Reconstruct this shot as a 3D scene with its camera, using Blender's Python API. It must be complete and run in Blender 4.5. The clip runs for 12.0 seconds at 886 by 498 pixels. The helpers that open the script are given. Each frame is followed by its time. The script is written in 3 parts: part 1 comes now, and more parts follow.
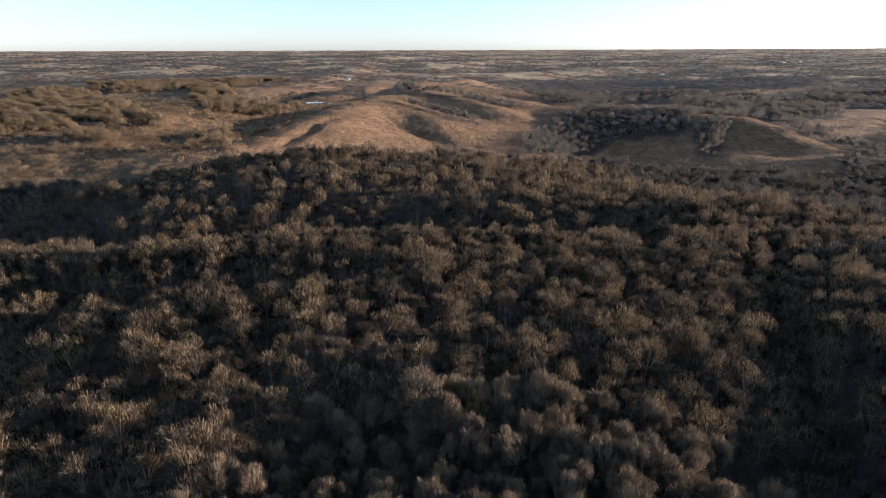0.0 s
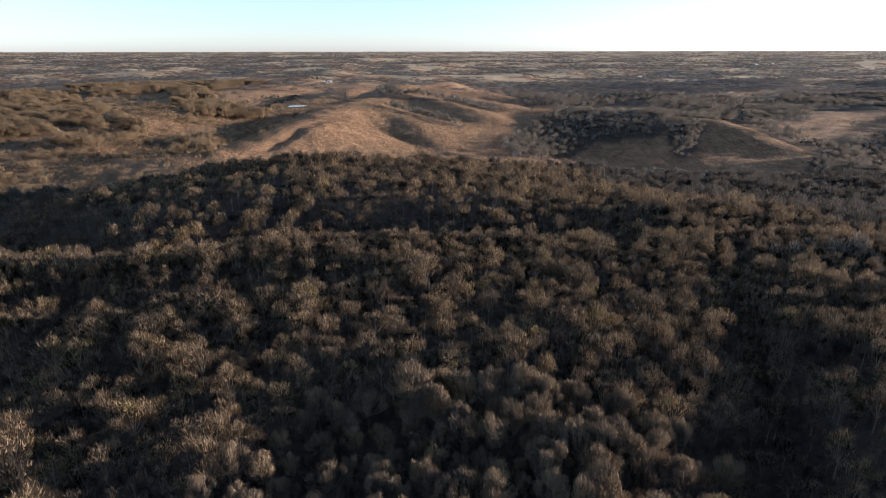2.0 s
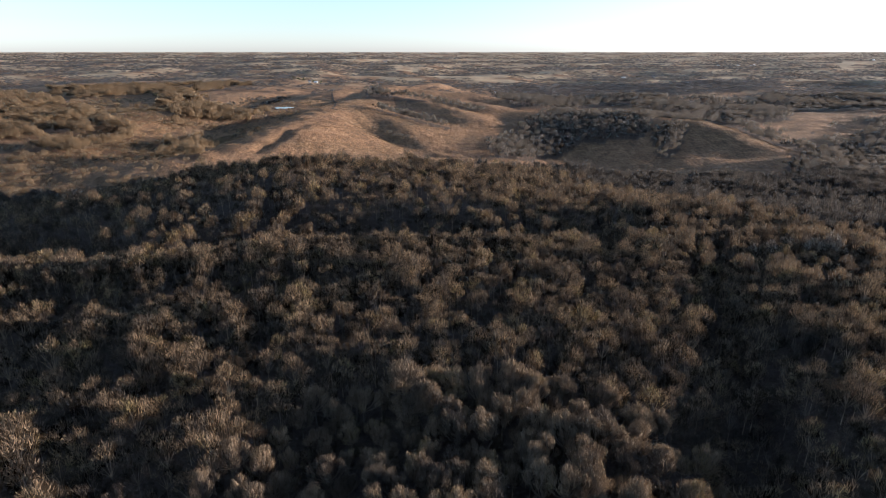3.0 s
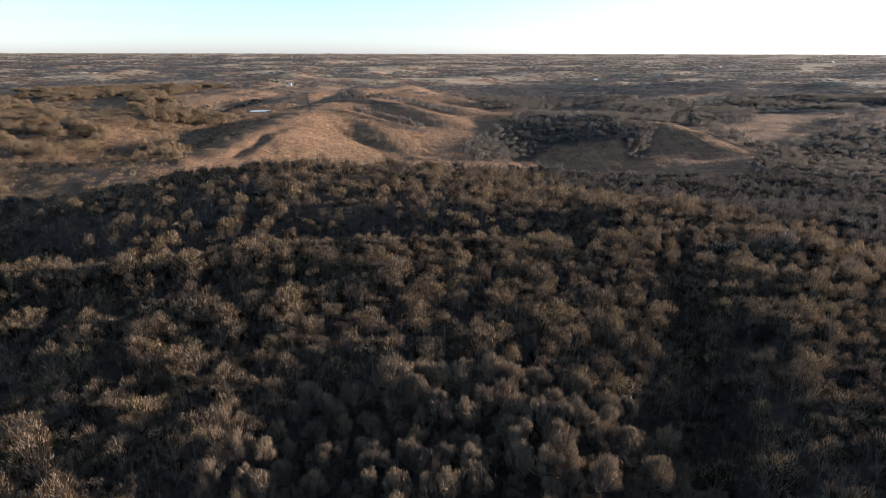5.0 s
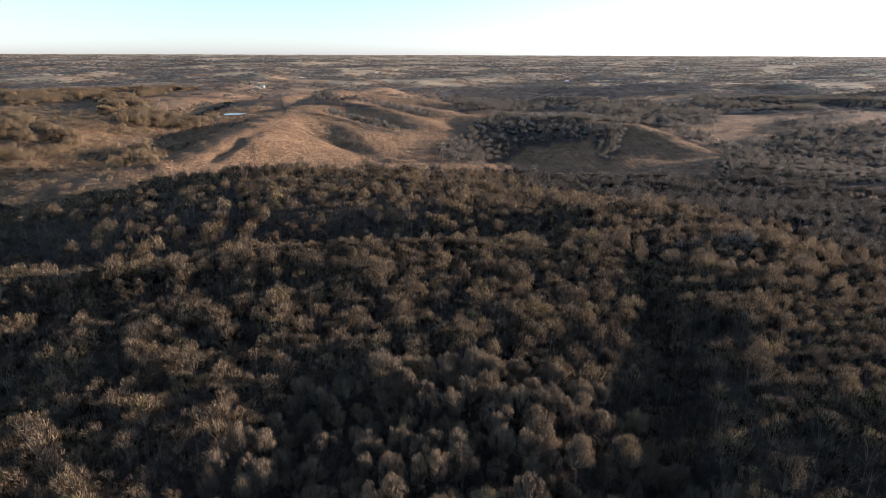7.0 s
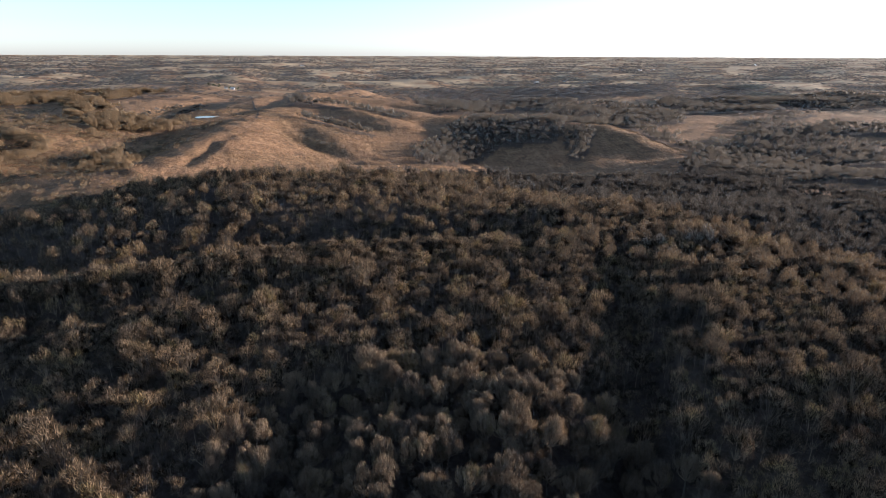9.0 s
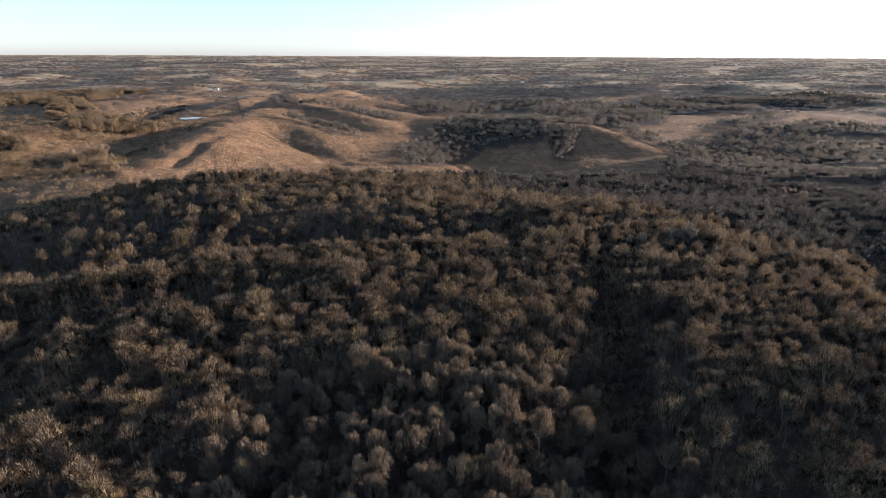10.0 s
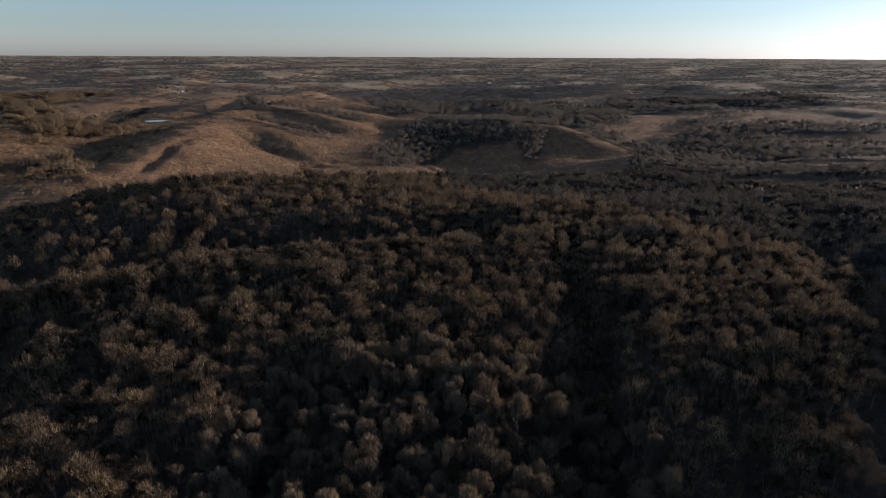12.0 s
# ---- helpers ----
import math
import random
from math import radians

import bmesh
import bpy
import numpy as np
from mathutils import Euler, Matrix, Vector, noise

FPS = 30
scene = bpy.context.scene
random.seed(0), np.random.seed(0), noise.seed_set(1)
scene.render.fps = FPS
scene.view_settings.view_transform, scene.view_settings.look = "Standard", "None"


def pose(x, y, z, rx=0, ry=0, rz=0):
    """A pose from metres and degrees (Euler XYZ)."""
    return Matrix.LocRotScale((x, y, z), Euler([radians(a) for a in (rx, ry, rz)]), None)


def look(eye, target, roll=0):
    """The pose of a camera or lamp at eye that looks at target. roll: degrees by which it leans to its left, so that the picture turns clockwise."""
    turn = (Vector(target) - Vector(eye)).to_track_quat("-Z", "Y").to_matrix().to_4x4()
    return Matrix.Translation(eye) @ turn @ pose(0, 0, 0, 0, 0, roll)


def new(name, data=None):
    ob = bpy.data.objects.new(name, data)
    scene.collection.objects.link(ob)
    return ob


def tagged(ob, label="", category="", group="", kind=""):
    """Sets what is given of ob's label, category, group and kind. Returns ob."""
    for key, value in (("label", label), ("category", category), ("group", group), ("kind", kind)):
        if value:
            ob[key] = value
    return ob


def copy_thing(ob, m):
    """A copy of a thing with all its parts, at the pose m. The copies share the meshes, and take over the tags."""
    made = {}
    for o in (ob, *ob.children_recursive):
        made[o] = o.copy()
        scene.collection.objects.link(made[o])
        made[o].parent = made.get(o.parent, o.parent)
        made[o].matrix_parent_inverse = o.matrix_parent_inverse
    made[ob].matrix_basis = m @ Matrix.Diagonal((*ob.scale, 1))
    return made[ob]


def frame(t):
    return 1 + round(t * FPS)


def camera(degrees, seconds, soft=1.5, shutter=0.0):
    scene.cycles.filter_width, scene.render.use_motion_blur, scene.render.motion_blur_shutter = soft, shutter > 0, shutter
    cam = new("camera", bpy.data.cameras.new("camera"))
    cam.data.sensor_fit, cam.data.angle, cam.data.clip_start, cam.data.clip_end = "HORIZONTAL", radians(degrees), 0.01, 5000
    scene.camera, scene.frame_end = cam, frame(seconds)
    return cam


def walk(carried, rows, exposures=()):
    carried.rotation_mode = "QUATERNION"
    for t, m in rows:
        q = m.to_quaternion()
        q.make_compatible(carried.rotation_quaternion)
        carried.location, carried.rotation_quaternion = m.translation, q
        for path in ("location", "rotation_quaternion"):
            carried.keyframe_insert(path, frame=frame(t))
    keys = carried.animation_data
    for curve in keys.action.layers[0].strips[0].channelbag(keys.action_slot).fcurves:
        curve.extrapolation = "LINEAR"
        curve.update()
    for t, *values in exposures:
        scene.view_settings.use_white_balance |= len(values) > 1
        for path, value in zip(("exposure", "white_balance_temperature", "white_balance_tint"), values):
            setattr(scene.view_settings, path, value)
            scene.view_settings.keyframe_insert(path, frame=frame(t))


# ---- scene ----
cam = camera(77.42, 12.0, soft=0.8)
# seconds, x, y, z, heading (to the left), pitch, roll
PATH = [
    (0.0, -0.00, -0.06, 75.00, -0.089, -19.682, -0.195),
    (0.5, -0.29, -2.31, 76.16, -0.316, -19.688, -0.158),
    (1.0, -0.61, -4.40, 77.15, -0.756, -19.676, -0.132),
    (1.5, -0.81, -6.61, 78.00, -1.366, -19.635, -0.116),
    (2.0, -1.19, -8.84, 78.95, -2.046, -19.601, -0.098),
    (2.5, -1.65, -10.91, 79.84, -2.738, -19.576, -0.063),
    (3.0, -2.13, -12.93, 80.69, -3.423, -19.553, -0.019),
    (3.5, -2.61, -15.04, 81.58, -4.092, -19.529, 0.019),
    (4.0, -3.13, -17.17, 82.47, -4.749, -19.503, 0.049),
    (4.5, -3.74, -19.20, 83.33, -5.400, -19.478, 0.074),
    (5.0, -4.46, -21.08, 84.12, -6.053, -19.454, 0.095),
    (5.5, -5.24, -22.90, 84.87, -6.711, -19.431, 0.115),
    (6.0, -6.01, -24.77, 85.61, -7.379, -19.409, 0.136),
    (6.5, -6.72, -26.77, 86.35, -8.060, -19.387, 0.159),
    (7.0, -7.41, -28.84, 87.10, -8.752, -19.365, 0.182),
    (7.5, -8.11, -30.92, 87.81, -9.454, -19.343, 0.200),
    (8.0, -8.87, -32.94, 88.47, -10.163, -19.321, 0.210),
    (8.5, -9.69, -34.92, 89.09, -10.878, -19.302, 0.215),
    (9.0, -10.54, -36.89, 89.73, -11.596, -19.291, 0.218),
    (9.5, -11.39, -38.86, 90.41, -12.317, -19.291, 0.224),
    (10.0, -12.26, -40.71, 91.08, -13.063, -19.293, 0.240),
    (10.5, -13.17, -42.38, 91.70, -13.851, -19.287, 0.267),
    (11.0, -14.14, -43.96, 92.24, -14.663, -19.273, 0.288),
    (11.5, -15.19, -45.60, 92.67, -15.480, -19.257, 0.285),
    (12.0, -16.28, -47.27, 93.05, -16.296, -19.240, 0.268),
]


def aim(x, y, z, yaw, pitch, roll):
    yaw, pitch = radians(yaw), radians(pitch)
    ahead = Vector((-math.sin(yaw) * math.cos(pitch), math.cos(yaw) * math.cos(pitch), math.sin(pitch)))
    return look((x, y, z), Vector((x, y, z)) + ahead, roll)


walk(cam, [(t, aim(*row)) for t, *row in PATH],
     exposures=[(t, 2.04 + s, 4850, 11) for t, s in ((0.0, -0.1), (3.0, -0.08), (6.0, -0.04), (9.0, 0.0), (11.6, 0.04), (11.8, -0.42), (12.0, -1.22))])

# ---------------------------------------------------------------- sky and sun
SUN_AZ, SUN_EL = 83.0, 5.9  # degrees to the right of +y, above the horizon
world = bpy.data.worlds.new("sky")
scene.world = world
world.use_nodes = True
wn = world.node_tree
sky = wn.nodes.new("ShaderNodeTexSky")
sky.sky_type = "NISHITA"
sky.sun_disc = False
sky.sun_elevation = radians(SUN_EL)
sky.sun_rotation = radians(SUN_AZ)
sky.air_density, sky.dust_density, sky.ozone_density = 1.0, 0.4, 1.6
back = wn.nodes["Background"]
pale = wn.nodes.new("ShaderNodeHueSaturation")
pale.inputs["Saturation"].default_value = 0.56
wn.links.new(sky.outputs["Color"], pale.inputs["Color"])
wn.links.new(pale.outputs["Color"], back.inputs["Color"])
back.inputs["Strength"].default_value = 0.092

sun_data = bpy.data.lights.new("sun", "SUN")
sun_data.energy, sun_data.angle, sun_data.color = 4.8, radians(0.6), (1.0, 0.705, 0.445)
sun = new("sun", sun_data)
to_sun = Vector((math.sin(radians(SUN_AZ)) * math.cos(radians(SUN_EL)),
                 math.cos(radians(SUN_AZ)) * math.cos(radians(SUN_EL)), math.sin(radians(SUN_EL))))
sun.matrix_world = look(to_sun * 500, (0, 0, 0))

# ---------------------------------------------------------------- materials
def material(name, rough=0.9):
    m = bpy.data.materials.new(name)
    m.use_nodes = True
    n = m.node_tree
    b = n.nodes["Principled BSDF"]
    b.inputs["Roughness"].default_value = rough
    b.inputs["Specular IOR Level"].default_value = 0.15
    return m, n, b


def ramp(n, source, stops):
    r = n.nodes.new("ShaderNodeValToRGB")
    while len(r.color_ramp.elements) < len(stops):
        r.color_ramp.elements.new(0.5)
    for e, (at, colour) in zip(r.color_ramp.elements, stops):
        e.position, e.color = at, (*colour, 1)
    n.links.new(source, r.inputs["Fac"])
    return r.outputs["Color"]


def noise_of(n, scale, detail=3.0, rough=0.55, stretch=None):
    geo = n.nodes.new("ShaderNodeNewGeometry")
    source = geo.outputs["Position"]
    if stretch:
        s = n.nodes.new("ShaderNodeMapping")
        s.inputs["Scale"].default_value = stretch
        n.links.new(source, s.inputs["Vector"])
        source = s.outputs["Vector"]
    t = n.nodes.new("ShaderNodeTexNoise")
    t.inputs["Scale"].default_value, t.inputs["Detail"].default_value = scale, detail
    t.inputs["Roughness"].default_value = rough
    n.links.new(source, t.inputs["Vector"])
    return t.outputs["Fac"]


def mix(n, fac, a, b, kind="MIX"):
    m = n.nodes.new("ShaderNodeMix")
    m.data_type, m.blend_type = "RGBA", kind
    for socket, value in ((m.inputs["Factor"], fac), (m.inputs["A"], a), (m.inputs["B"], b)):
        if isinstance(value, bpy.types.NodeSocket):
            n.links.new(value, socket)
        else:
            socket.default_value = value if isinstance(value, float) else (*value, 1)
    return m.outputs["Result"]


def wood_material(name, low, high, per_twig=0.25, size=0.11, odd=None, thin=0.0, dense=0.0, cover=0.8):
    """Bark or twigs: a tint that changes from tree to tree and a little from twig to twig."""
    m, n, b = material(name, 0.85)
    stops = [(0.32, low), (0.6, high)]
    if odd:
        stops += [(0.66, odd), (0.72, high)]
    tint = ramp(n, noise_of(n, size, 2.0), stops)
    geo = n.nodes.new("ShaderNodeNewGeometry")
    grain = ramp(n, geo.outputs["Random Per Island"], [(0.0, (0.55, 0.55, 0.56)), (1.0, (1.25, 1.22, 1.15))])
    colour = mix(n, per_twig * 2, tint, grain, "MULTIPLY")
    if dense:
        # masses of twigs too fine to tell apart: mottled
        mottle = ramp(n, noise_of(n, 1.7 / dense, 5.0, 0.7), [(0.3, (0.55, 0.55, 0.57)), (0.52, (0.95, 0.94, 0.92)), (0.7, (1.3, 1.26, 1.18))])
        colour = mix(n, 0.8, colour, mottle, "MULTIPLY")
    n.links.new(colour, b.inputs["Base Color"])
    if thin:
        # sprays of fine twigs pass part of the light on
        leak = n.nodes.new("ShaderNodeBsdfTranslucent")
        n.links.new(colour, leak.inputs["Color"])
        both = n.nodes.new("ShaderNodeMixShader")
        both.inputs["Fac"].default_value = thin
        n.links.new(b.outputs["BSDF"], both.inputs[1])
        n.links.new(leak.outputs["BSDF"], both.inputs[2])
        n.links.new(both.outputs["Shader"], n.nodes["Material Output"].inputs["Surface"])
        if dense:
            # gaps between the twigs
            gaps = ramp(n, noise_of(n, 2.6 / dense, 4.0, 0.75), [(0.36, (0.02, 0.02, 0.02)), (0.62, (cover, cover, cover))])
            clear = n.nodes.new("ShaderNodeBsdfTransparent")
            open_work = n.nodes.new("ShaderNodeMixShader")
            n.links.new(gaps, open_work.inputs["Fac"])
            n.links.new(clear.outputs["BSDF"], open_work.inputs[1])
            n.links.new(both.outputs["Shader"], open_work.inputs[2])
            n.links.new(open_work.outputs["Shader"], n.nodes["Material Output"].inputs["Surface"])
    return m


TWIG = wood_material("twigs", (0.046, 0.04, 0.035), (0.2, 0.148, 0.092), odd=(0.168, 0.135, 0.06), thin=0.15)
CROWN = wood_material("ridge_twigs", (0.046, 0.04, 0.035), (0.2, 0.148, 0.092), 0.2, odd=(0.168, 0.13, 0.06), thin=0.45, dense=1.3, cover=0.22)
# duller, greyer copies of the twigs: shade and glare veil put into colour
SHADE_TWIG = wood_material("shaded_twigs", (0.058, 0.052, 0.046), (0.112, 0.102, 0.088), 0.15, thin=0.3)
SHADE_VEIL = wood_material("fine_shaded_twigs", (0.058, 0.052, 0.046), (0.108, 0.099, 0.086), 0.15, thin=0.45, dense=0.6, cover=0.14)
HAZE = wood_material("fine_twigs", (0.046, 0.04, 0.035), (0.2, 0.148, 0.092), 0.2, odd=(0.168, 0.13, 0.06), thin=0.4, dense=0.22, cover=0.085)
BARK = wood_material("bark", (0.085, 0.07, 0.054), (0.2, 0.155, 0.108))
# darker copy of the bark: shade below the crowns put into trunk colour
SHADE_TRUNK = wood_material("shaded_trunk_bark", (0.045, 0.04, 0.034), (0.1, 0.085, 0.07))
PALE = wood_material("pale_bark", (0.13, 0.118, 0.1), (0.25, 0.225, 0.195))
BRUSH = wood_material("brush_twigs", (0.115, 0.086, 0.053), (0.25, 0.183, 0.108), 0.15, 0.04, thin=0.5, dense=1.5, cover=0.38)
# grey twigs, colour raised to stand for haze and skylight in shaded valleys
GREY = wood_material("grey_twigs", (0.084, 0.077, 0.067), (0.168, 0.15, 0.126), 0.1, 0.06, thin=0.5, dense=1.5, cover=0.3)
# far twigs, lightened in colour to stand for haze over distance
FAR_HAZED = wood_material("hazed_far_twigs", (0.15, 0.138, 0.122), (0.235, 0.21, 0.18), 0.1, 0.02, thin=0.6, dense=6.0, cover=0.75)
DRY_GRASS = wood_material("dry_grass_blades", (0.15, 0.097, 0.052), (0.27, 0.18, 0.102), 0.3, 0.05, thin=0.35)
CEDAR = wood_material("cedar_foliage", (0.03, 0.04, 0.018), (0.06, 0.07, 0.03))


def ground_material():
    m, n, b = material("ground", 0.95)
    cover = n.nodes.new("ShaderNodeVertexColor")
    cover.layer_name = "cover"
    split = n.nodes.new("ShaderNodeSeparateColor")
    n.links.new(cover.outputs["Color"], split.inputs["Color"])
    woods, crop, rust = split.outputs
    # dry tall grass, tan to russet, in tufts and broad drifts
    drift = ramp(n, noise_of(n, 0.03, 8.0, 0.68), [(0.34, (0.132, 0.085, 0.048)), (0.5, (0.198, 0.126, 0.07)), (0.68, (0.272, 0.175, 0.098))])
    russet = ramp(n, noise_of(n, 0.09, 6.0, 0.65), [(0.35, (0.122, 0.079, 0.043)), (0.65, (0.228, 0.152, 0.084))])
    grass = mix(n, rust, drift, russet)
    tuft = ramp(n, noise_of(n, 0.3, 8.0, 0.78), [(0.36, (0.36, 0.33, 0.31)), (0.48, (0.82, 0.79, 0.76)), (0.62, (1.4, 1.32, 1.2))])
    grass = mix(n, 0.8, grass, tuft, "MULTIPLY")
    ribs = ramp(n, noise_of(n, 0.5, 4.0, 0.6, (0.5, 0.12, 0.3)), [(0.38, (0.6, 0.58, 0.56)), (0.6, (1.15, 1.13, 1.1))])
    grass = mix(n, 0.6, grass, ribs, "MULTIPLY")
    # tan stubble of the far fields, lightened further in place of distance haze
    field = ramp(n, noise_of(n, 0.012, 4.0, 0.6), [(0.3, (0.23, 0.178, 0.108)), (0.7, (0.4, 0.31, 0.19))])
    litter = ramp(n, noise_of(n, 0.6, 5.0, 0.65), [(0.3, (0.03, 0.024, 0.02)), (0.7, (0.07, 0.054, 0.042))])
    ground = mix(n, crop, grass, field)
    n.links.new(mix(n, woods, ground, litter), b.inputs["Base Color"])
    bump = n.nodes.new("ShaderNodeBump")
    bump.inputs["Strength"].default_value, bump.inputs["Distance"].default_value = 1.0, 3.4
    n.links.new(noise_of(n, 0.3, 6.0, 0.7), bump.inputs["Height"])
    n.links.new(bump.outputs["Normal"], b.inputs["Normal"])
    return m


GROUND = ground_material()

# ---------------------------------------------------------------- the lie of the land
def bell(d, w):
    return np.exp(-(d / w) ** 2)


def along(x, y, points):
    """Distance to a line of points, and the value carried along it (third number of each point)."""
    best, value = np.full(np.shape(x), 1e9), np.zeros(np.shape(x))
    for (ax, ay, av), (bx, by, bv) in zip(points, points[1:]):
        dx, dy = bx - ax, by - ay
        s = np.clip(((x - ax) * dx + (y - ay) * dy) / (dx * dx + dy * dy), 0, 1)
        d = np.hypot(x - ax - s * dx, y - ay - s * dy)
        near = d < best
        best, value = np.where(near, d, best), np.where(near, av + s * (bv - av), value)
    return best, value


def smooth(a, b, v):
    s = np.clip((v - a) / (b - a), 0, 1)
    return s * s * (3 - 2 * s)


rng = np.random.default_rng(7)
WAVES = [(2 * math.pi / length, angle, phase) for length, angle, phase in
         zip(900 * 0.72 ** np.arange(14), rng.uniform(0, math.pi, 14), rng.uniform(0, 6.28, 14))]


def rolling(x, y, first=0, last=8):
    """Rolling relief, about -1 to 1: a sum of bent waves."""
    out, total = 0, 0
    for n, (k, a, p) in enumerate(WAVES[first:last]):
        w = 0.8 ** n
        u = x * math.cos(a) + y * math.sin(a)
        v = -x * math.sin(a) + y * math.cos(a)
        out = out + w * np.sin(k * u + p + 1.4 * np.sin(0.6 * k * v + 2 * p))
        total += w
    return out / total * 1.6


SPUR = [(-150, 166, 1), (-135, 163, 2), (-111, 156, 2.5), (-85, 162, 2.5), (-70, 176, 2), (-45, 182, 2), (13, 183, 1.5), (60, 188, 1)]
RIDGES = [  # line of (x, y, height), half width
    ([(-330, 276, -10), (-230, 288, -9), (-172, 298, -4), (-125, 306, 6.5), (-75, 312, 14), (10, 314, 12), (80, 346, 7.5), (150, 380, 2)], 50),
    (SPUR, 14),
    ([(58, 10, 3), (100, 70, 4.5), (150, 112, 5), (200, 140, 3)], 34),
    # unseen rise to the east, added to shade the woods west of it
    ([(205, -90, 31), (262, 40, 36), (322, 118, 33), (346, 144, 22)], 46),
]
TROUGHS = [
    ([(-330, 250, 17), (-200, 240, 17), (-140, 206, 11), (-110, 190, 10), (-75, 200, 13), (-40, 208, 15), (0, 209, 15), (60, 210, 8), (110, 206, 0)], 20),
    ([(-330, 212, 9), (-200, 204, 8), (-145, 190, 4)], 20),
    ([(-125, 136, 3), (-80, 138, 5.5), (-50, 142, 5.5), (-20, 147, 3)], 10),
    ([(-220, 108, 8), (-110, 100, 4), (-78, 96, 1)], 18),
    ([(28, 10, 7), (44, 40, 9), (58, 62, 9), (72, 88, 7), (90, 130, 4), (112, 172, 2)], 10),
    ([(-14, 92, 2), (-24, 60, 3.5), (-30, 30, 3)], 12),
    ([(-80, 705, 2), (-56, 665, 5), (-32, 635, 5), (-8, 600, 3)], 14),
    ([(-70, 900, 3), (-9, 827, 3), (55, 765, 3)], 16),
    ([(-277, 800, 4), (-266, 930, 7), (-255, 1040, 5)], 15),
    ([(-243, 765, 4), (-240, 900, 7), (-230, 1090, 5)], 15),
    ([(-215, 700, 2), (-185, 580, 3), (-200, 430, 3)], 42),
    ([(-104, 592, 1.5), (-115, 550, 3), (-119, 486, 3.6), (-126, 436, 3.5)], 6.5),
    ([(160, 700, 7), (190, 620, 14), (215, 540, 13)], 62),
]
HILLS = [
    ([(-165, 412, 8), (-120, 528, 15), (-112, 640, 15), (-100, 760, 14), (-80, 900, 13), (-43, 1134, 19), (60, 1300, 20)], 54),
    ([(-75, 790, 12), (-42, 755, 8), (-2, 670, 7), (24, 610, 3)], 30),
    ([(-20, 975, 14), (55, 880, 11), (95, 790, 6)], 38),
    ([(-40, 1040, 16), (60, 1000, 16), (190, 890, 9)], 42),
    ([(-60, 1134, 19), (125, 1120, 18), (260, 1030, 10)], 50),
    ([(-290, 620, 10), (-220, 690, 11), (-150, 760, 12)], 60),
    ([(-175, 885, 9), (-160, 980, 14), (-120, 1100, 18)], 55),
    ([(330, 800, 13), (385, 720, 16), (420, 620, 9)], 115),
    ([(330, 790, 14), (380, 740, 20), (400, 680, 20), (425, 610, 13), (445, 555, 5)], 44),
    ([(520, 800, 12), (640, 880, 16), (900, 930, 14)], 90),
    ([(330, 1000, 10), (480, 1030, 12)], 60),
]


POND = (-176.0, 810.0, 6.0, 18.0, 14.0)  # centre, level, half axes


def height(x, y):
    x, y = np.asarray(x, float), np.asarray(y, float)
    r = np.hypot(x, y)
    z = 3 - 14.5 * (1 + np.tanh((x - 150) / 190)) + 0 * y
    z = z + (1 - smooth(235, 330, y)) * (10.5 - 5.5 * (1 - smooth(-150, -10, x)) + 3 * smooth(60, 160, x))
    z = z - 14 * bell(y - 575, 110) * smooth(-110, 20, x) - 4 * smooth(380, 480, y)
    z = z + 13 * (1 - smooth(-330, -190, x)) * smooth(350, 480, y)
    bumps = 0
    for line, w in RIDGES + HILLS:
        d, v = along(x, y, line)
        bumps = bumps + (v * bell(d, w)) ** 3
    z = z + np.cbrt(bumps)
    for line, w in TROUGHS:
        d, v = along(x, y, line)
        z = z - v * bell(d, w)
    far = smooth(1000, 1700, r)
    z = z + far * (11 * rolling(x, y * 1.3, 0, 6) + 6 * (1 + np.tanh((x - 150) / 190)))
    z = z + (1 - far) * smooth(300, 500, r) * 1.2 * rolling(x, y, 6, 14)
    z = z + (POND[2] - z) * (1 - smooth(1.0, 1.9, np.hypot((x - POND[0]) / POND[3], (y - POND[1]) / POND[4])))
    rise = np.clip((r - 1300) / 3650, 0, 1) ** 1.6
    return z * (1 - rise) + (84.5 + 1.0 * rolling(x, y, 3, 9)) * rise + 0.35 * rolling(x, y, 9, 14)


# ---------------------------------------------------------------- what grows where
# outlines of wooded patches beyond the ridge
WOODS_WEST = [
    [(-413, 954), (-435, 1095), (-326, 941), (-216, 692), (-200, 644), (-221, 596), (-248, 595), (-326, 745)],
    [(-247, 568), (-246, 596), (-230, 598), (-192, 521), (-151, 404), (-158, 392), (-184, 402)],
    [(-214, 675), (-178, 729), (-171, 699), (-201, 637)],
    [(-541, 878), (-430, 752), (-319, 594), (-280, 519), (-254, 448), (-310, 473)],
    [(-667, 1099), (-588, 1173), (-506, 1256), (-394, 1497), (-341, 1283), (-392, 1005), (-484, 952), (-549, 892)],
]
WOODS_HILL = [
    [(-50, 818), (-17, 814), (21, 760), (55, 705), (50, 693), (19, 718), (-17, 760), (-48, 778)],
    [(-81, 1048), (-19, 979), (38, 953), (92, 915), (123, 870), (113, 858), (63, 903), (-19, 940), (-74, 935)],
    [(93, 569), (87, 615), (116, 668), (176, 815), (260, 963), (337, 943), (395, 931), (351, 771), (290, 675), (234, 690), (159, 635), (125, 575)],
]
WOODS_NORTH = [
    [(193, 1455), (356, 1832), (558, 1869), (693, 1727), (729, 1542), (561, 1205), (414, 1165), (246, 992), (184, 1001)],
    [(316, 701), (356, 743), (361, 701), (329, 645), (292, 607), (286, 620)],
    [(473, 1166), (644, 1235), (726, 1138), (624, 875), (566, 803), (500, 788), (390, 736), (386, 838), (375, 907)],
]
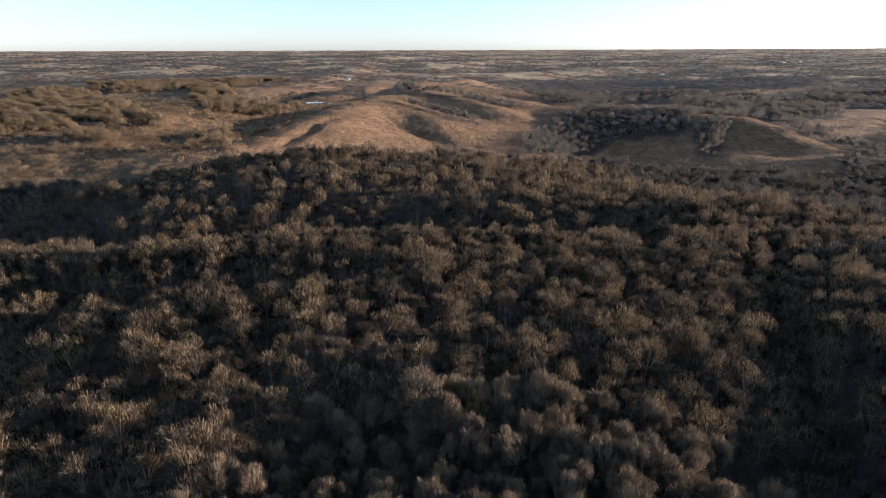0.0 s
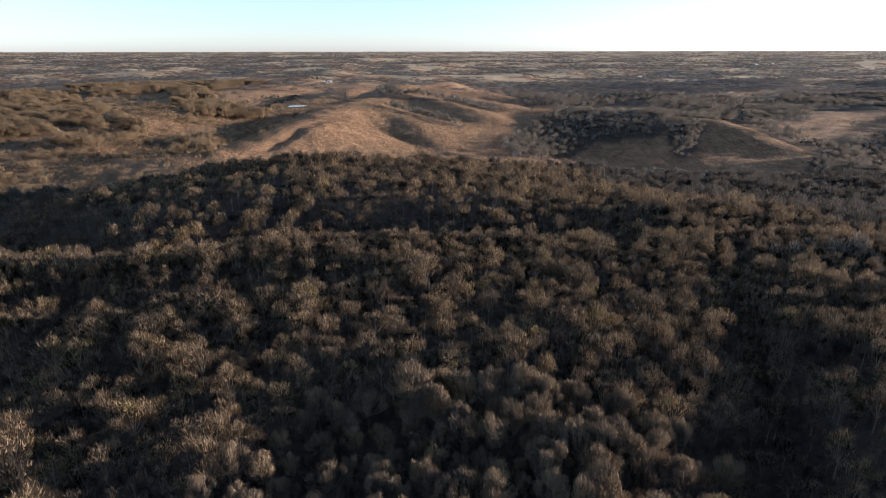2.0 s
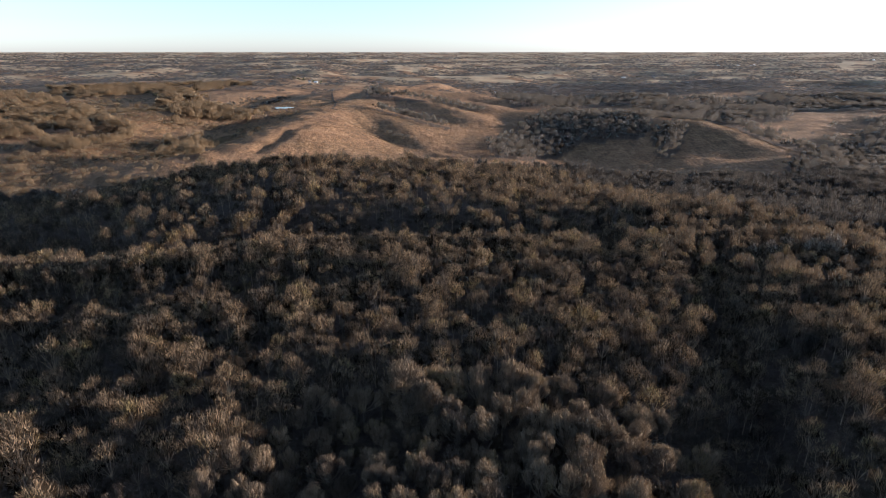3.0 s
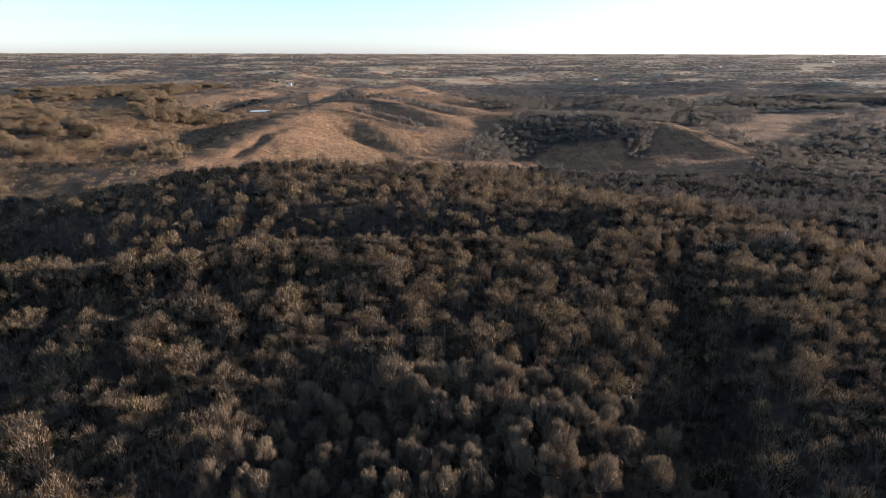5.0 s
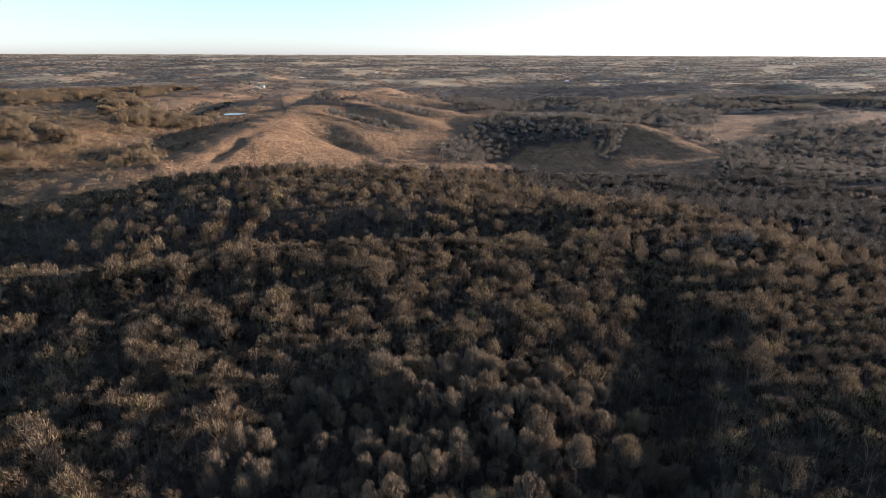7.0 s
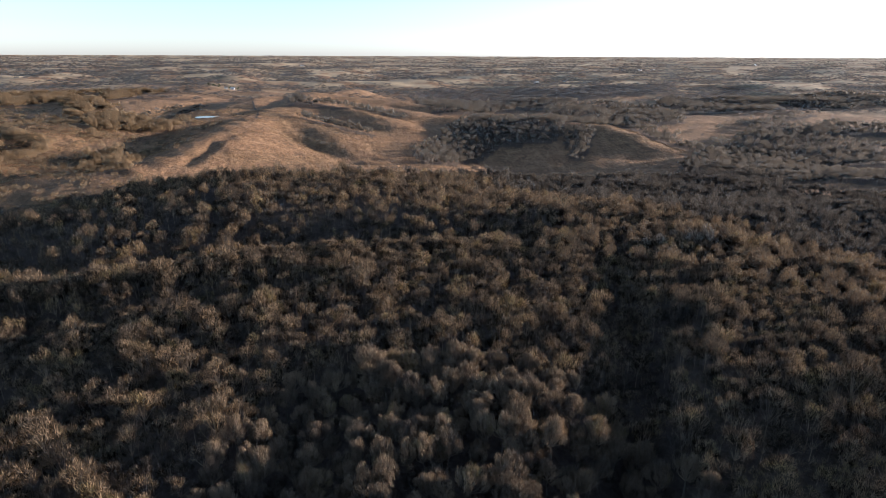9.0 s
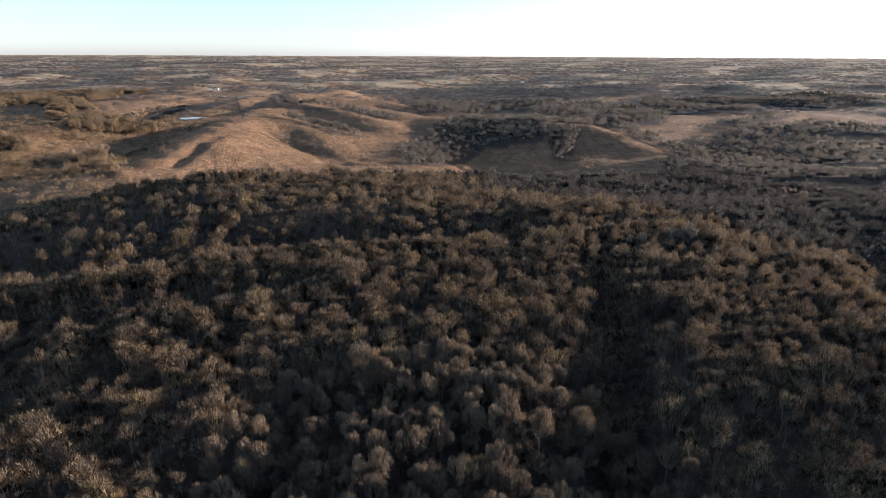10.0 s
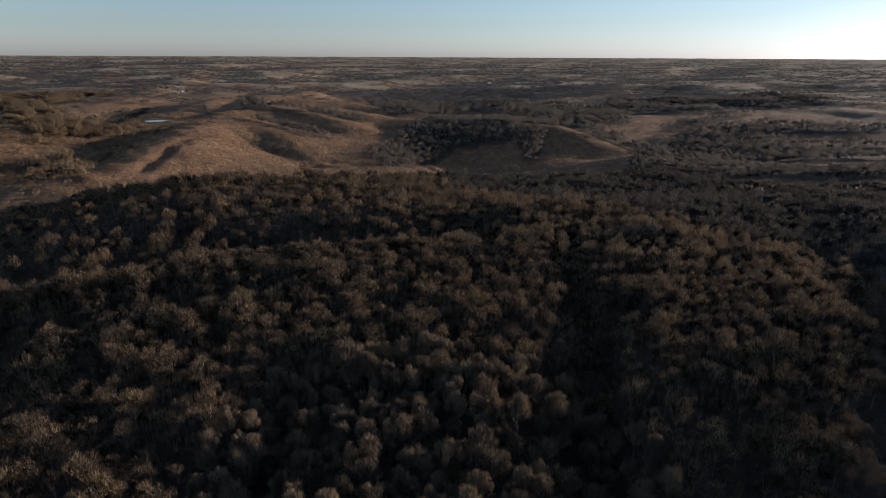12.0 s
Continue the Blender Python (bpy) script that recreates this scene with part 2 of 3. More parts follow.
WOODS_EAST = [
    [(459, 788), (493, 746), (506, 710), (496, 634), (467, 598), (460, 639), (429, 668)],
    [(392, 545), (496, 634), (580, 691), (633, 670), (699, 659), (601, 557), (548, 570), (407, 469), (371, 478)],
    [(828, 1213), (1000, 1080), (831, 903), (729, 1043)],
    [(647, 779), (770, 831), (823, 789), (752, 715), (645, 717)],
    [(693, 1727), (1263, 1875), (951, 1401), (536, 1314)],
    [(407, 469), (491, 507), (522, 479), (395, 353), (366, 368), (336, 383)],
]
WOODS_BEYOND = [
    [(483, 687), (542, 729), (588, 742), (674, 811), (752, 836), (874, 876), (1019, 892), (1194, 793), (979, 597), (648, 353), (532, 347), (481, 375), (414, 376), (395, 421), (404, 487), (431, 569), (541, 657)],
    [(714, 1129), (915, 1402), (1297, 1655), (1237, 1416), (1288, 1381), (1376, 1229), (1366, 1183), (1280, 1012), (1134, 985), (1064, 978), (1009, 1106), (865, 1127)],
    [(-630, 825), (-682, 938), (-643, 1005), (-488, 828), (-331, 583), (-294, 568), (-268, 553), (-254, 505), (-261, 467), (-261, 422), (-284, 438), (-297, 412), (-338, 425)],
]
# strips of pasture left open among the eastern woods
PASTURES = [
    [(450, 680), (483, 690), (542, 732), (588, 745), (674, 814), (700, 800), (612, 715), (500, 655)],
    [(774, 822), (877, 864), (1042, 927), (1165, 998), (1464, 936), (1137, 712), (960, 748), (918, 782), (868, 812), (778, 785)],
    [(728, 698), (807, 713), (1082, 670), (1005, 617), (814, 640)],
    [(740, 575), (783, 605), (962, 585), (885, 533)],
    [(536, 515), (587, 544), (668, 532), (768, 517), (850, 482), (712, 376), (641, 414), (561, 452)],
    [(400, 402), (490, 394), (545, 368), (700, 372), (664, 338), (525, 326), (445, 344), (394, 372)],
]
WOODS = WOODS_BEYOND + WOODS_WEST + WOODS_HILL + WOODS_NORTH + WOODS_EAST


def inside(x, y, outline):
    hit = np.zeros(np.shape(x), bool)
    for (ax, ay), (bx, by) in zip(outline, outline[1:] + outline[:1]):
        if ay != by:
            hit ^= ((ay > y) != (by > y)) & (x < (bx - ax) * (y - ay) / (by - ay) + ax)
    return hit


def forest_edge(x):
    return np.where(x < -60, 328 + 0.13 * (x + 60), np.where(x < 0, 334 + 0.1 * x, np.where(x < 420, 334 + 0.42 * x, 365 - 0.1 * (x - 420))))


def wooded(x, y):
    """0 to 1: how much of the ground is under trees."""
    r = np.hypot(x, y)
    near = (y < forest_edge(x) + 6 * rolling(x, y, 6, 12)) & (r < 900)
    mid = np.zeros(np.shape(x), bool)
    for outline in WOODS:
        mid |= inside(x + 5 * rolling(x, y, 7, 13), y + 9 * rolling(y, x, 7, 13), outline)
    for outline in PASTURES:
        mid &= ~inside(x, y, outline)
    near &= ~inside(x, y, PASTURES[-1])
    valley = rolling(x, y * 1.3, 0, 5)
    bands = rolling(x * 0.5 + 200, y * 1.1 + 300, 1, 7)
    far = ((valley < 0.2 - 0.35 * smooth(-700, 100, x)) | (np.abs(bands) < 0.2) | (bands < -0.75)) & (r > 1150)
    return near * 1.0, mid * 1.0, far * 1.0


def make_ground():
    front = np.radians(np.arange(-44, 60.01, 0.25))
    rest = np.radians(np.arange(60, 316, 4.0))[1:]
    angle = np.concatenate([front, rest])
    rings = np.concatenate([[0.0], 22 * (4950 / 22) ** (np.arange(300) / 299)])
    a, r = np.meshgrid(angle, rings)
    x, y = r * np.sin(a) - 8, r * np.cos(a) - 24
    z = height(x, y)
    na, nr = len(angle), len(rings)
    me = bpy.data.meshes.new("ground")
    i = np.arange((nr - 1) * na).reshape(nr - 1, na)
    j = np.roll(i, -1, axis=1)
    quads = np.stack([i, i + na, j + na, j], -1).reshape(-1, 4)
    fill_mesh(me, np.stack([x, y, z], -1).reshape(-1, 3), quads, None)
    near, mid, far = (v.ravel() for v in wooded(x, y))
    cover = np.zeros((x.size, 4), np.float32)
    # litter tint is weaker far off, lightening distant ground as haze would
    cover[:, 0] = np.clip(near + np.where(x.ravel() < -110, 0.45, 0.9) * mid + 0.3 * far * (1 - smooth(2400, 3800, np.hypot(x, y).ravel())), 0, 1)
    xr, yr, rr = x.ravel(), y.ravel(), np.hypot(x, y).ravel()
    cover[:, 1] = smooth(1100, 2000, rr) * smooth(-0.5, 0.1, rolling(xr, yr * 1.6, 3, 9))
    cover[:, 2] = smooth(-0.3, 0.5, rolling(xr + 50, yr, 3, 10)) * (1 - smooth(900, 1500, rr))
    cover[:, 2] = np.maximum(cover[:, 2], np.clip(1.6 * bell(np.hypot(xr + 420, (yr - 880) * 0.8), 170), 0, 1))
    cover[:, 3] = 1
    layer = me.color_attributes.new("cover", "FLOAT_COLOR", "POINT")
    layer.data.foreach_set("color", cover.ravel())
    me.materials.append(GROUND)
    me.polygons.foreach_set("use_smooth", np.ones(len(me.polygons), bool))
    return tagged(new("ground", me), "rolling winter ground of dry tan grass and leaf litter", "ground", kind="structure")


def fill_mesh(me, verts, faces, mats):
    """Loads vertices and equal-sized faces into a mesh."""
    verts, faces = np.asarray(verts, np.float32), np.asarray(faces, np.int32)
    n, k = faces.shape
    me.vertices.add(len(verts))
    me.vertices.foreach_set("co", verts.ravel())
    me.loops.add(n * k)
    me.loops.foreach_set("vertex_index", faces.ravel())
    me.polygons.add(n)
    me.polygons.foreach_set("loop_start", np.arange(0, n * k, k, dtype=np.int32))
    me.polygons.foreach_set("loop_total", np.full(n, k, np.int32))
    if mats is not None:
        me.polygons.foreach_set("material_index", np.asarray(mats, np.int32))
    me.update(calc_edges=True)
    return me


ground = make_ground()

# ---------------------------------------------------------------- bare trees
class Sprigs:
    """Gathers tapered stems and blades as triangles."""

    def __init__(self, seed):
        self.rng = np.random.default_rng(seed)
        self.v, self.f, self.m, self.n = [], [], [], 0

    def stem(self, a, b, ra, rb, sides=3, mat=0):
        a, b = np.asarray(a, float), np.asarray(b, float)
        axis = (b - a) / (np.linalg.norm(b - a) + 1e-9)
        u = np.cross(axis, (0.31, 0.87, 0.38))
        u /= np.linalg.norm(u)
        w = np.cross(axis, u)
        t = np.arange(sides) * 2 * np.pi / sides
        ring = np.cos(t)[:, None] * u + np.sin(t)[:, None] * w
        if rb <= 0:
            self.v.append(np.vstack([a + ra * ring, b]))
            self.f += [(self.n + k, self.n + (k + 1) % sides, self.n + sides) for k in range(sides)]
            self.n += sides + 1
            self.m += [mat] * sides
        else:
            self.v.append(np.vstack([a + ra * ring, b + rb * ring]))
            for k in range(sides):
                p, q = self.n + k, self.n + (k + 1) % sides
                self.f += [(p, q, q + sides), (p, q + sides, p + sides)]
            self.n += 2 * sides
            self.m += [mat] * (2 * sides)

    def blade(self, a, b, w, mat=0):
        side = np.cross(b - a, self.rng.normal(size=3))
        side *= 0.5 * w / (np.linalg.norm(side) + 1e-9)
        self.v.append(np.array([a - side, a + side, b]))
        self.f.append((self.n, self.n + 1, self.n + 2))
        self.n += 3
        self.m.append(mat)

    def arrays(self):
        return np.vstack(self.v), np.array(self.f), np.array(self.m)


def unit(v):
    return v / (np.linalg.norm(v) + 1e-9)


def lobes_of(g, tall, wide, count, low=0.58, rise=0.29):
    """Centres and radii of the upright brushes of twigs that make up a crown."""
    out = []
    for i in range(count):
        az = i * 2.39996 + g.normal(0, 0.4)
        up = 1 - 1.1 * (i + 0.4) / count
        ring = math.sqrt(max(0.0, 1 - up * up)) * wide * g.uniform(0.17, 0.41)
        centre = np.array([math.cos(az) * ring, math.sin(az) * ring, tall * (low + rise * up * g.uniform(0.7, 1.08))])
        out.append((centre, wide * math.sqrt(10 / count) * g.uniform(0.14, 0.19)))
    return out


def fan(s, root, centre, radius, count, length, width, mat=1, stray=0.3, loose=0.35):
    """Twigs of one lobe: they rise from its limb and end on its rounded outside."""
    g = s.rng
    axis = unit(centre - root)
    way = g.normal(size=(count, 3))
    way = way / np.linalg.norm(way, axis=1)[:, None] + 0.6 * axis + (0, 0, 0.25)
    way /= np.linalg.norm(way, axis=1)[:, None]
    tip = centre + way * radius * (1, 1, 1.35) * (1.06 - 0.55 * g.uniform(0, 1, (count, 1)) ** 2.2)
    rise = tip - (root + (centre - root) * 0.3)
    rise = rise / np.linalg.norm(rise, axis=1)[:, None] + stray * g.normal(size=(count, 3)) + (0, 0, 0.12)
    rise /= np.linalg.norm(rise, axis=1)[:, None]
    foot = tip - rise * length * g.uniform(0.55, 1.4, (count, 1))
    side = np.cross(rise, way + 0.5 * axis + loose * g.normal(size=(count, 3)))
    side *= 0.5 * width * g.uniform(0.7, 1.3, (count, 1)) / (np.linalg.norm(side, axis=1)[:, None] + 1e-9)
    s.v.append(np.stack([foot - side, foot + side, tip], 1).reshape(-1, 3))
    s.f += [tuple(t) for t in (np.arange(count * 3).reshape(-1, 3) + s.n)]
    s.n += 3 * count
    s.m += [mat] * count


GOLD = (1 + 5 ** 0.5) / 2
TWENTY = np.array([(a * q, b * p, 0) for q in (-1, 1) for p in (-GOLD, GOLD) for a, b in ((1, 1),)]
                  + [(0, q, p) for q in (-1, 1) for p in (-GOLD, GOLD)] + [(p, 0, q) for q in (-1, 1) for p in (-GOLD, GOLD)]) / math.sqrt(1 + GOLD * GOLD)
EIGHT = np.array([(1, 0, 0), (0, 1, 0), (-1, 0, 0), (0, -1, 0), (0, 0, 1.0)])


def hull_faces(points):
    """Faces of a small regular solid: the triples of mutual neighbours, wound outwards, without those that look down."""
    gap = np.linalg.norm(points[:, None] - points[None], axis=2)
    near = gap < gap[gap > 1e-6].min() * 1.05
    out = []
    for i in range(len(points)):
        for j in range(i + 1, len(points)):
            for k in range(j + 1, len(points)):
                if near[i, j] and near[j, k] and near[i, k]:
                    middle = points[[i, j, k]].mean(0)
                    if middle[2] > -0.5:
                        turn = np.dot(np.cross(points[j] - points[i], points[k] - points[i]), middle) > 0
                        out.append((i, j, k) if turn else (i, k, j))
    return np.array(out)


SOLIDS = {"round": (TWENTY, hull_faces(TWENTY)), "plain": (EIGHT, hull_faces(EIGHT))}


def clump(s, centre, radius, stretch=1.2, solid="round", mat=1):
    """One uneven lobe of fine twigs."""
    points, faces = SOLIDS[solid]
    g = s.rng
    t = g.uniform(0, 6.283)
    spin = np.array([[math.cos(t), -math.sin(t), 0], [math.sin(t), math.cos(t), 0], [0, 0, 1]])
    size = radius * (1 + 0.22 * g.normal(size=(len(points), 1)))
    s.v.append(centre + (points @ spin.T) * size * (1, 1, stretch))
    s.f += [tuple(f) for f in faces + s.n]
    s.m += [mat] * len(faces)
    s.n += len(points)


def grow(seed, tall=14.0, wide=8.5, count=10, trunk_sides=6):
    """A leafless broadleaf tree: trunk, rising limbs, each with branches and a lobe of fine twigs. Returns trunk, limbs and crown."""
    trunk, limbs, crown = Sprigs(seed), Sprigs(seed + 200), Sprigs(seed + 100)
    g = crown.rng
    lean = g.normal(0, 0.4, 2)
    fork_at = np.array([lean[0], lean[1], tall * g.uniform(0.26, 0.34)])
    mid = np.array([lean[0] * 0.3, lean[1] * 0.3, fork_at[2] * 0.5])
    trunk.stem((0, 0, -1.5), mid, 0.29, 0.22, trunk_sides)
    trunk.stem(mid, fork_at, 0.22, 0.17, trunk_sides)
    leader = fork_at + (g.normal(0, 0.5), g.normal(0, 0.5), tall * 0.26)
    trunk.stem(fork_at, leader, 0.16, 0.07, max(3, trunk_sides - 2))
    for centre, radius in lobes_of(g, tall, wide, count):
        high = (centre[2] / tall - 0.4) / 0.45
        s = float(np.clip(high * g.uniform(0.3, 1.0), 0, 1))
        base = fork_at * (1 - s) + leader * s
        flat = np.array([centre[0], centre[1], 0]) * 0.16
        elbow = base * 0.55 + centre * 0.45 + flat - (0, 0, 0.35)
        limbs.stem(base, elbow, 0.14, 0.09)
        limbs.stem(elbow, centre, 0.09, 0.03)
        for j in range(6):
            at = elbow + (centre - elbow) * g.uniform(0.15, 1.0)
            way = unit(unit(centre - base) * 0.7 + (0, 0, 0.3) + 0.85 * unit(g.normal(size=3)))
            limbs.stem(at, centre + way * radius * g.uniform(0.75, 1.08), 0.065, 0.0)
        clump(crown, centre, radius * 0.95, 1.3, "round", 2)
        fan(crown, elbow, centre, radius * 1.04, 34, 2.1, 0.12, 0, 0.18)
        fan(crown, elbow, centre, radius, 50, 1.1, 0.12, 1, 0.34, 0.5)
    return trunk.arrays(), limbs.arrays(), crown.arrays()


def lobed(seed, tall, wide, count, twigs, length, width, stray=0.3):
    """A tree or bush of the middle distance: trunk, limbs and lobes of coarser twigs."""
    s = Sprigs(seed)
    g = s.rng
    foot = np.array([0, 0, tall * 0.32])
    s.stem((0, 0, -1.5), (0, 0, tall * 0.6), 0.24, 0.0, 3, 0)
    for centre, radius in lobes_of(g, tall, wide, count):
        s.stem(foot, centre, 0.1, 0.0, 3, 0)
        clump(s, centre, radius * 0.95, 1.3, "round", 2)
        fan(s, foot * 0.5 + centre * 0.5, centre, radius, twigs, length, width, 1, stray, 0.2)
    return s.arrays()


def clumped(seed, tall, wide, count, fringe, length, width, low=0.58, rise=0.29, solid="round", trunk=True):
    """A far tree or bush: lobes of dense twigs as uneven clumps, with a fringe of single twigs."""
    s = Sprigs(seed)
    g = s.rng
    if trunk:
        s.stem((0, 0, -1.5), (0, 0, tall * 0.6), 0.22, 0.0, 3, 0)
    for centre, radius in lobes_of(g, tall, wide, count, low, rise):
        clump(s, centre, radius * 0.95, min(1.2, tall * 0.9 / wide), solid)
        if fringe:
            fan(s, np.array([0, 0, tall * 0.3]) * 0.5 + centre * 0.5, centre, radius * 1.08, fringe, length, width, 1, 0.3, 0.3)
    return s.arrays()


def tuft(seed, tall, wide, blades, width, base=0.0, spread=0.75):
    """A far tree or bush: many upright blades fanning out of a short stem."""
    s = Sprigs(seed)
    g = s.rng
    if base:
        s.stem((0, 0, -1), (0, 0, tall * 0.6), 0.18, 0.0, 3, 0)
    for i in range(blades):
        az, out = g.uniform(0, 6.283), math.sqrt(g.uniform(0, 1))
        up = math.sqrt(max(0.0, 1 - 0.75 * out ** 2))
        tip = np.array([math.cos(az) * out * wide / 2, math.sin(az) * out * wide / 2, tall * (0.45 + 0.55 * up * g.uniform(0.8, 1.05))])
        root = np.array([tip[0] * spread, tip[1] * spread, max(base * tall, tip[2] - tall * g.uniform(0.3, 0.5))])
        s.blade(root, tip, width * g.uniform(0.7, 1.3), 1)
    return s.arrays()


def scatter(name, shapes, spots, sizes, materials, label, category, seed=1):
    """One object of many plants: each spot takes one of the shapes, turned and sized."""
    g = np.random.default_rng(seed)
    z = height(spots[:, 0], spots[:, 1])
    pick, turn = g.integers(0, len(shapes), len(spots)), g.uniform(0, 6.283, len(spots))
    squat = g.uniform(0.85, 1.15, len(spots))
    vs, fs, ms, n = [], [], [], 0
    for k, (v, f, m) in enumerate(shapes):
        at = np.flatnonzero(pick == k)
        c, s = np.cos(turn[at])[:, None], np.sin(turn[at])[:, None]
        size = sizes[at][:, None]
        x = (v[:, 0] * c - v[:, 1] * s) * size + spots[at, 0][:, None]
        y = (v[:, 0] * s + v[:, 1] * c) * size + spots[at, 1][:, None]
        h = v[:, 2] * size * squat[at][:, None] + z[at][:, None]
        vs.append(np.stack([x, y, h], -1).reshape(-1, 3))
        fs.append((f[None] + (np.arange(len(at)) * len(v))[:, None, None]).reshape(-1, 3) + n)
        ms.append(np.tile(m, len(at)))
        n += len(at) * len(v)
    me = fill_mesh(bpy.data.meshes.new(name), np.vstack(vs), np.vstack(fs), np.concatenate(ms))
    for mat in materials:
        me.materials.append(mat)
    return tagged(new(name, me), label, category, kind="stuff")


def spread(x0, x1, y0, y1, gap, seed, jitter=0.42):
    """Spots on a shaken grid with every second row shifted."""
    g = np.random.default_rng(seed)
    xs, ys = np.meshgrid(np.arange(x0, x1, gap), np.arange(y0, y1, gap * 0.9))
    xs = xs + (np.arange(len(ys)) % 2)[:, None] * gap / 2
    xs, ys = xs + g.uniform(-jitter, jitter, xs.shape) * gap, ys + g.uniform(-jitter, jitter, ys.shape) * gap
    return np.stack([xs.ravel(), ys.ravel()], -1)


def seen_wedge(p, left=-45, right=60):
    a = np.degrees(np.arctan2(p[:, 0] + 14, p[:, 1] + 52))
    return (a > left) & (a < right)


# the woods below and in front of the camera, up to the ridge
spots = spread(-330, 690, -30, 560, 5.0, 3, 0.42)
keep = (wooded(spots[:, 0], spots[:, 1])[0] > 0.5) & seen_wedge(spots, -41, 56) & (spots[:, 0] < 680) & ((spots[:, 0] + 16) * 0.28 + (spots[:, 1] + 47) * 0.96 > 62)
spots = spots[keep]
g = np.random.default_rng(11)
# the slope that rises to the ridge is thinner
sparse = np.maximum(bell(spots[:, 1] - 238, 45) * (1 - smooth(0, 90, spots[:, 0])), 0.5 * bell(spots[:, 1] - 206, 32) * (1 - smooth(-110, -80, spots[:, 0])))
spots = spots[g.uniform(0, 1, len(spots)) > 0.30 * sparse]
sizes = g.uniform(0.5, 0.88, len(spots)) * (1.0 + 0.2 * (g.uniform(0, 1, len(spots)) > 0.92)) * (0.98 + 0.12 * rolling(spots[:, 0], spots[:, 1], 7, 12))
# close-grown young trees along the crest of the spur
crest = spread(-150, 78, 146, 198, 4.0, 43)
crest = crest[along(crest[:, 0], crest[:, 1], SPUR)[0] < 6.5]
spots, sizes = np.vstack([spots, crest]), np.concatenate([sizes, g.uniform(0.55, 0.75, len(crest))])
far_off = np.hypot(spots[:, 0] - 8, spots[:, 1] - 45)
order = np.argsort(far_off)
spots, sizes, far_off = spots[order], sizes[order], far_off[order]

LABELS = ["bare grey-brown oak with fine upright twigs on the wooded slope",
          "leafless broad-crowned hardwood among other bare trees",
          "tall narrow leafless tree with ascending limbs in the woods",
          "bare spreading oak with tan twig tips above leaf litter"]
SHAPES = [(14.5, 9.6, 16), (13.5, 10.8, 18), (16.0, 9.0, 15), (13.0, 10.0, 17), (15.0, 9.8, 16), (14.0, 8.4, 14)]
LABEL_OF = [0, 1, 2, 3, 0, 1]


def tree_thing(k):
    tall, wide, count = SHAPES[k]
    root = new("tree")
    tagged(root, LABELS[LABEL_OF[k]], "tree", "bare trees of the near woods")
    for name, (v, f, m) in zip(("trunk", "branchwork", "crown"), grow(20 + k, tall, wide, count)):
        me = fill_mesh(bpy.data.meshes.new(name), v, f, m)
        me.materials.append(SHADE_TRUNK if name == "trunk" else BARK)
        me.materials.append(TWIG)
        me.materials.append(HAZE)
        ob = new(name, me)
        ob.parent = root
    return root


NEAR = 300  # the nearest are trees of their own
first = {}
for n in range(min(NEAR, len(spots))):
    k = int(g.integers(0, len(SHAPES)))
    x, y = spots[n]
    m = pose(x, y, float(height(x, y)), g.normal(0, 2), g.normal(0, 2), g.uniform(0, 360)) @ Matrix.Diagonal((sizes[n],) * 2 + (sizes[n] * g.uniform(0.9, 1.1), 1))
    if k not in first:
        first[k] = tree_thing(k)
        first[k].matrix_basis = m
        continue
    ob = first[k]
    keep_scale = ob.scale.copy()
    copy_thing(ob, m @ Matrix.Diagonal((1 / keep_scale[0], 1 / keep_scale[1], 1 / keep_scale[2], 1)))

rest, rest_size, rest_far = spots[NEAR:], sizes[NEAR:], far_off[NEAR:]
middle = [lobed(50 + k, 14.2, 9.9, 9 + k % 2, 30, 1.1, 0.13) for k in range(10)]
thin = [lobed(70 + k, 14.0, 9.6, 7, 14, 1.3, 0.21) for k in range(10)]
edge = [lobed(80 + k, 13.5, 9.0, 6, 9, 1.7, 0.2) for k in range(8)]
# farther and eastern trees get the twigs coloured as if shaded and veiled
near_part, far_part = rest_far < 150, rest_far + 0.7 * np.maximum(rest[:, 0] - 110, 0) + 25 * rolling(rest[:, 0], rest[:, 1], 7, 12) > 310
scatter("woodland", middle, rest[near_part], rest_size[near_part], (BARK, TWIG, HAZE), "dense leafless hardwood forest on gullied slopes", "forest", 5)
scatter("ridge_woodland", thin, rest[~near_part & ~far_part], rest_size[~near_part & ~far_part], (BARK, TWIG, CROWN), "leafless hardwood forest along the ridge", "forest", 6)
scatter("edge_woodland", edge, rest[far_part], rest_size[far_part], (BARK, SHADE_TWIG, SHADE_VEIL), "leafless hardwood forest running down beyond the ridge", "forest", 46)

# saplings and brush under the canopy
low = [clumped(150 + k, 6.5, 5.2, 3, 4, 1.4, 0.11, 0.45, 0.35, "round", False) for k in range(6)]
under = spread(-200, 220, -30, 240, 6.0, 12)
under = under[(wooded(under[:, 0], under[:, 1])[0] > 0.5) & seen_wedge(under)]
scatter("undergrowth", low, under, g.uniform(0.5, 1.3, len(under)), (BARK, CROWN), "thin leafless saplings under the trees", "undergrowth", 18)

# woods of the valleys and hills farther off
bushy = [clumped(90 + k, 12.0, 9.4, 5 + k % 2, 6, 1.5, 0.32) for k in range(8)]
bushy_far = [clumped(190 + k, 12.0, 10.4, 4, 4, 2.0, 0.42) for k in range(8)]
spots = np.vstack([p[c] for p, c in ((p, (np.hypot(p[:, 0], p[:, 1]) < 850) == near) for p, near in
                                     ((spread(-1000, 1500, 300, 1300, 6.6, 8), True), (spread(-1000, 1500, 300, 1300, 10.4, 38), False)))])
w = wooded(spots[:, 0], spots[:, 1])
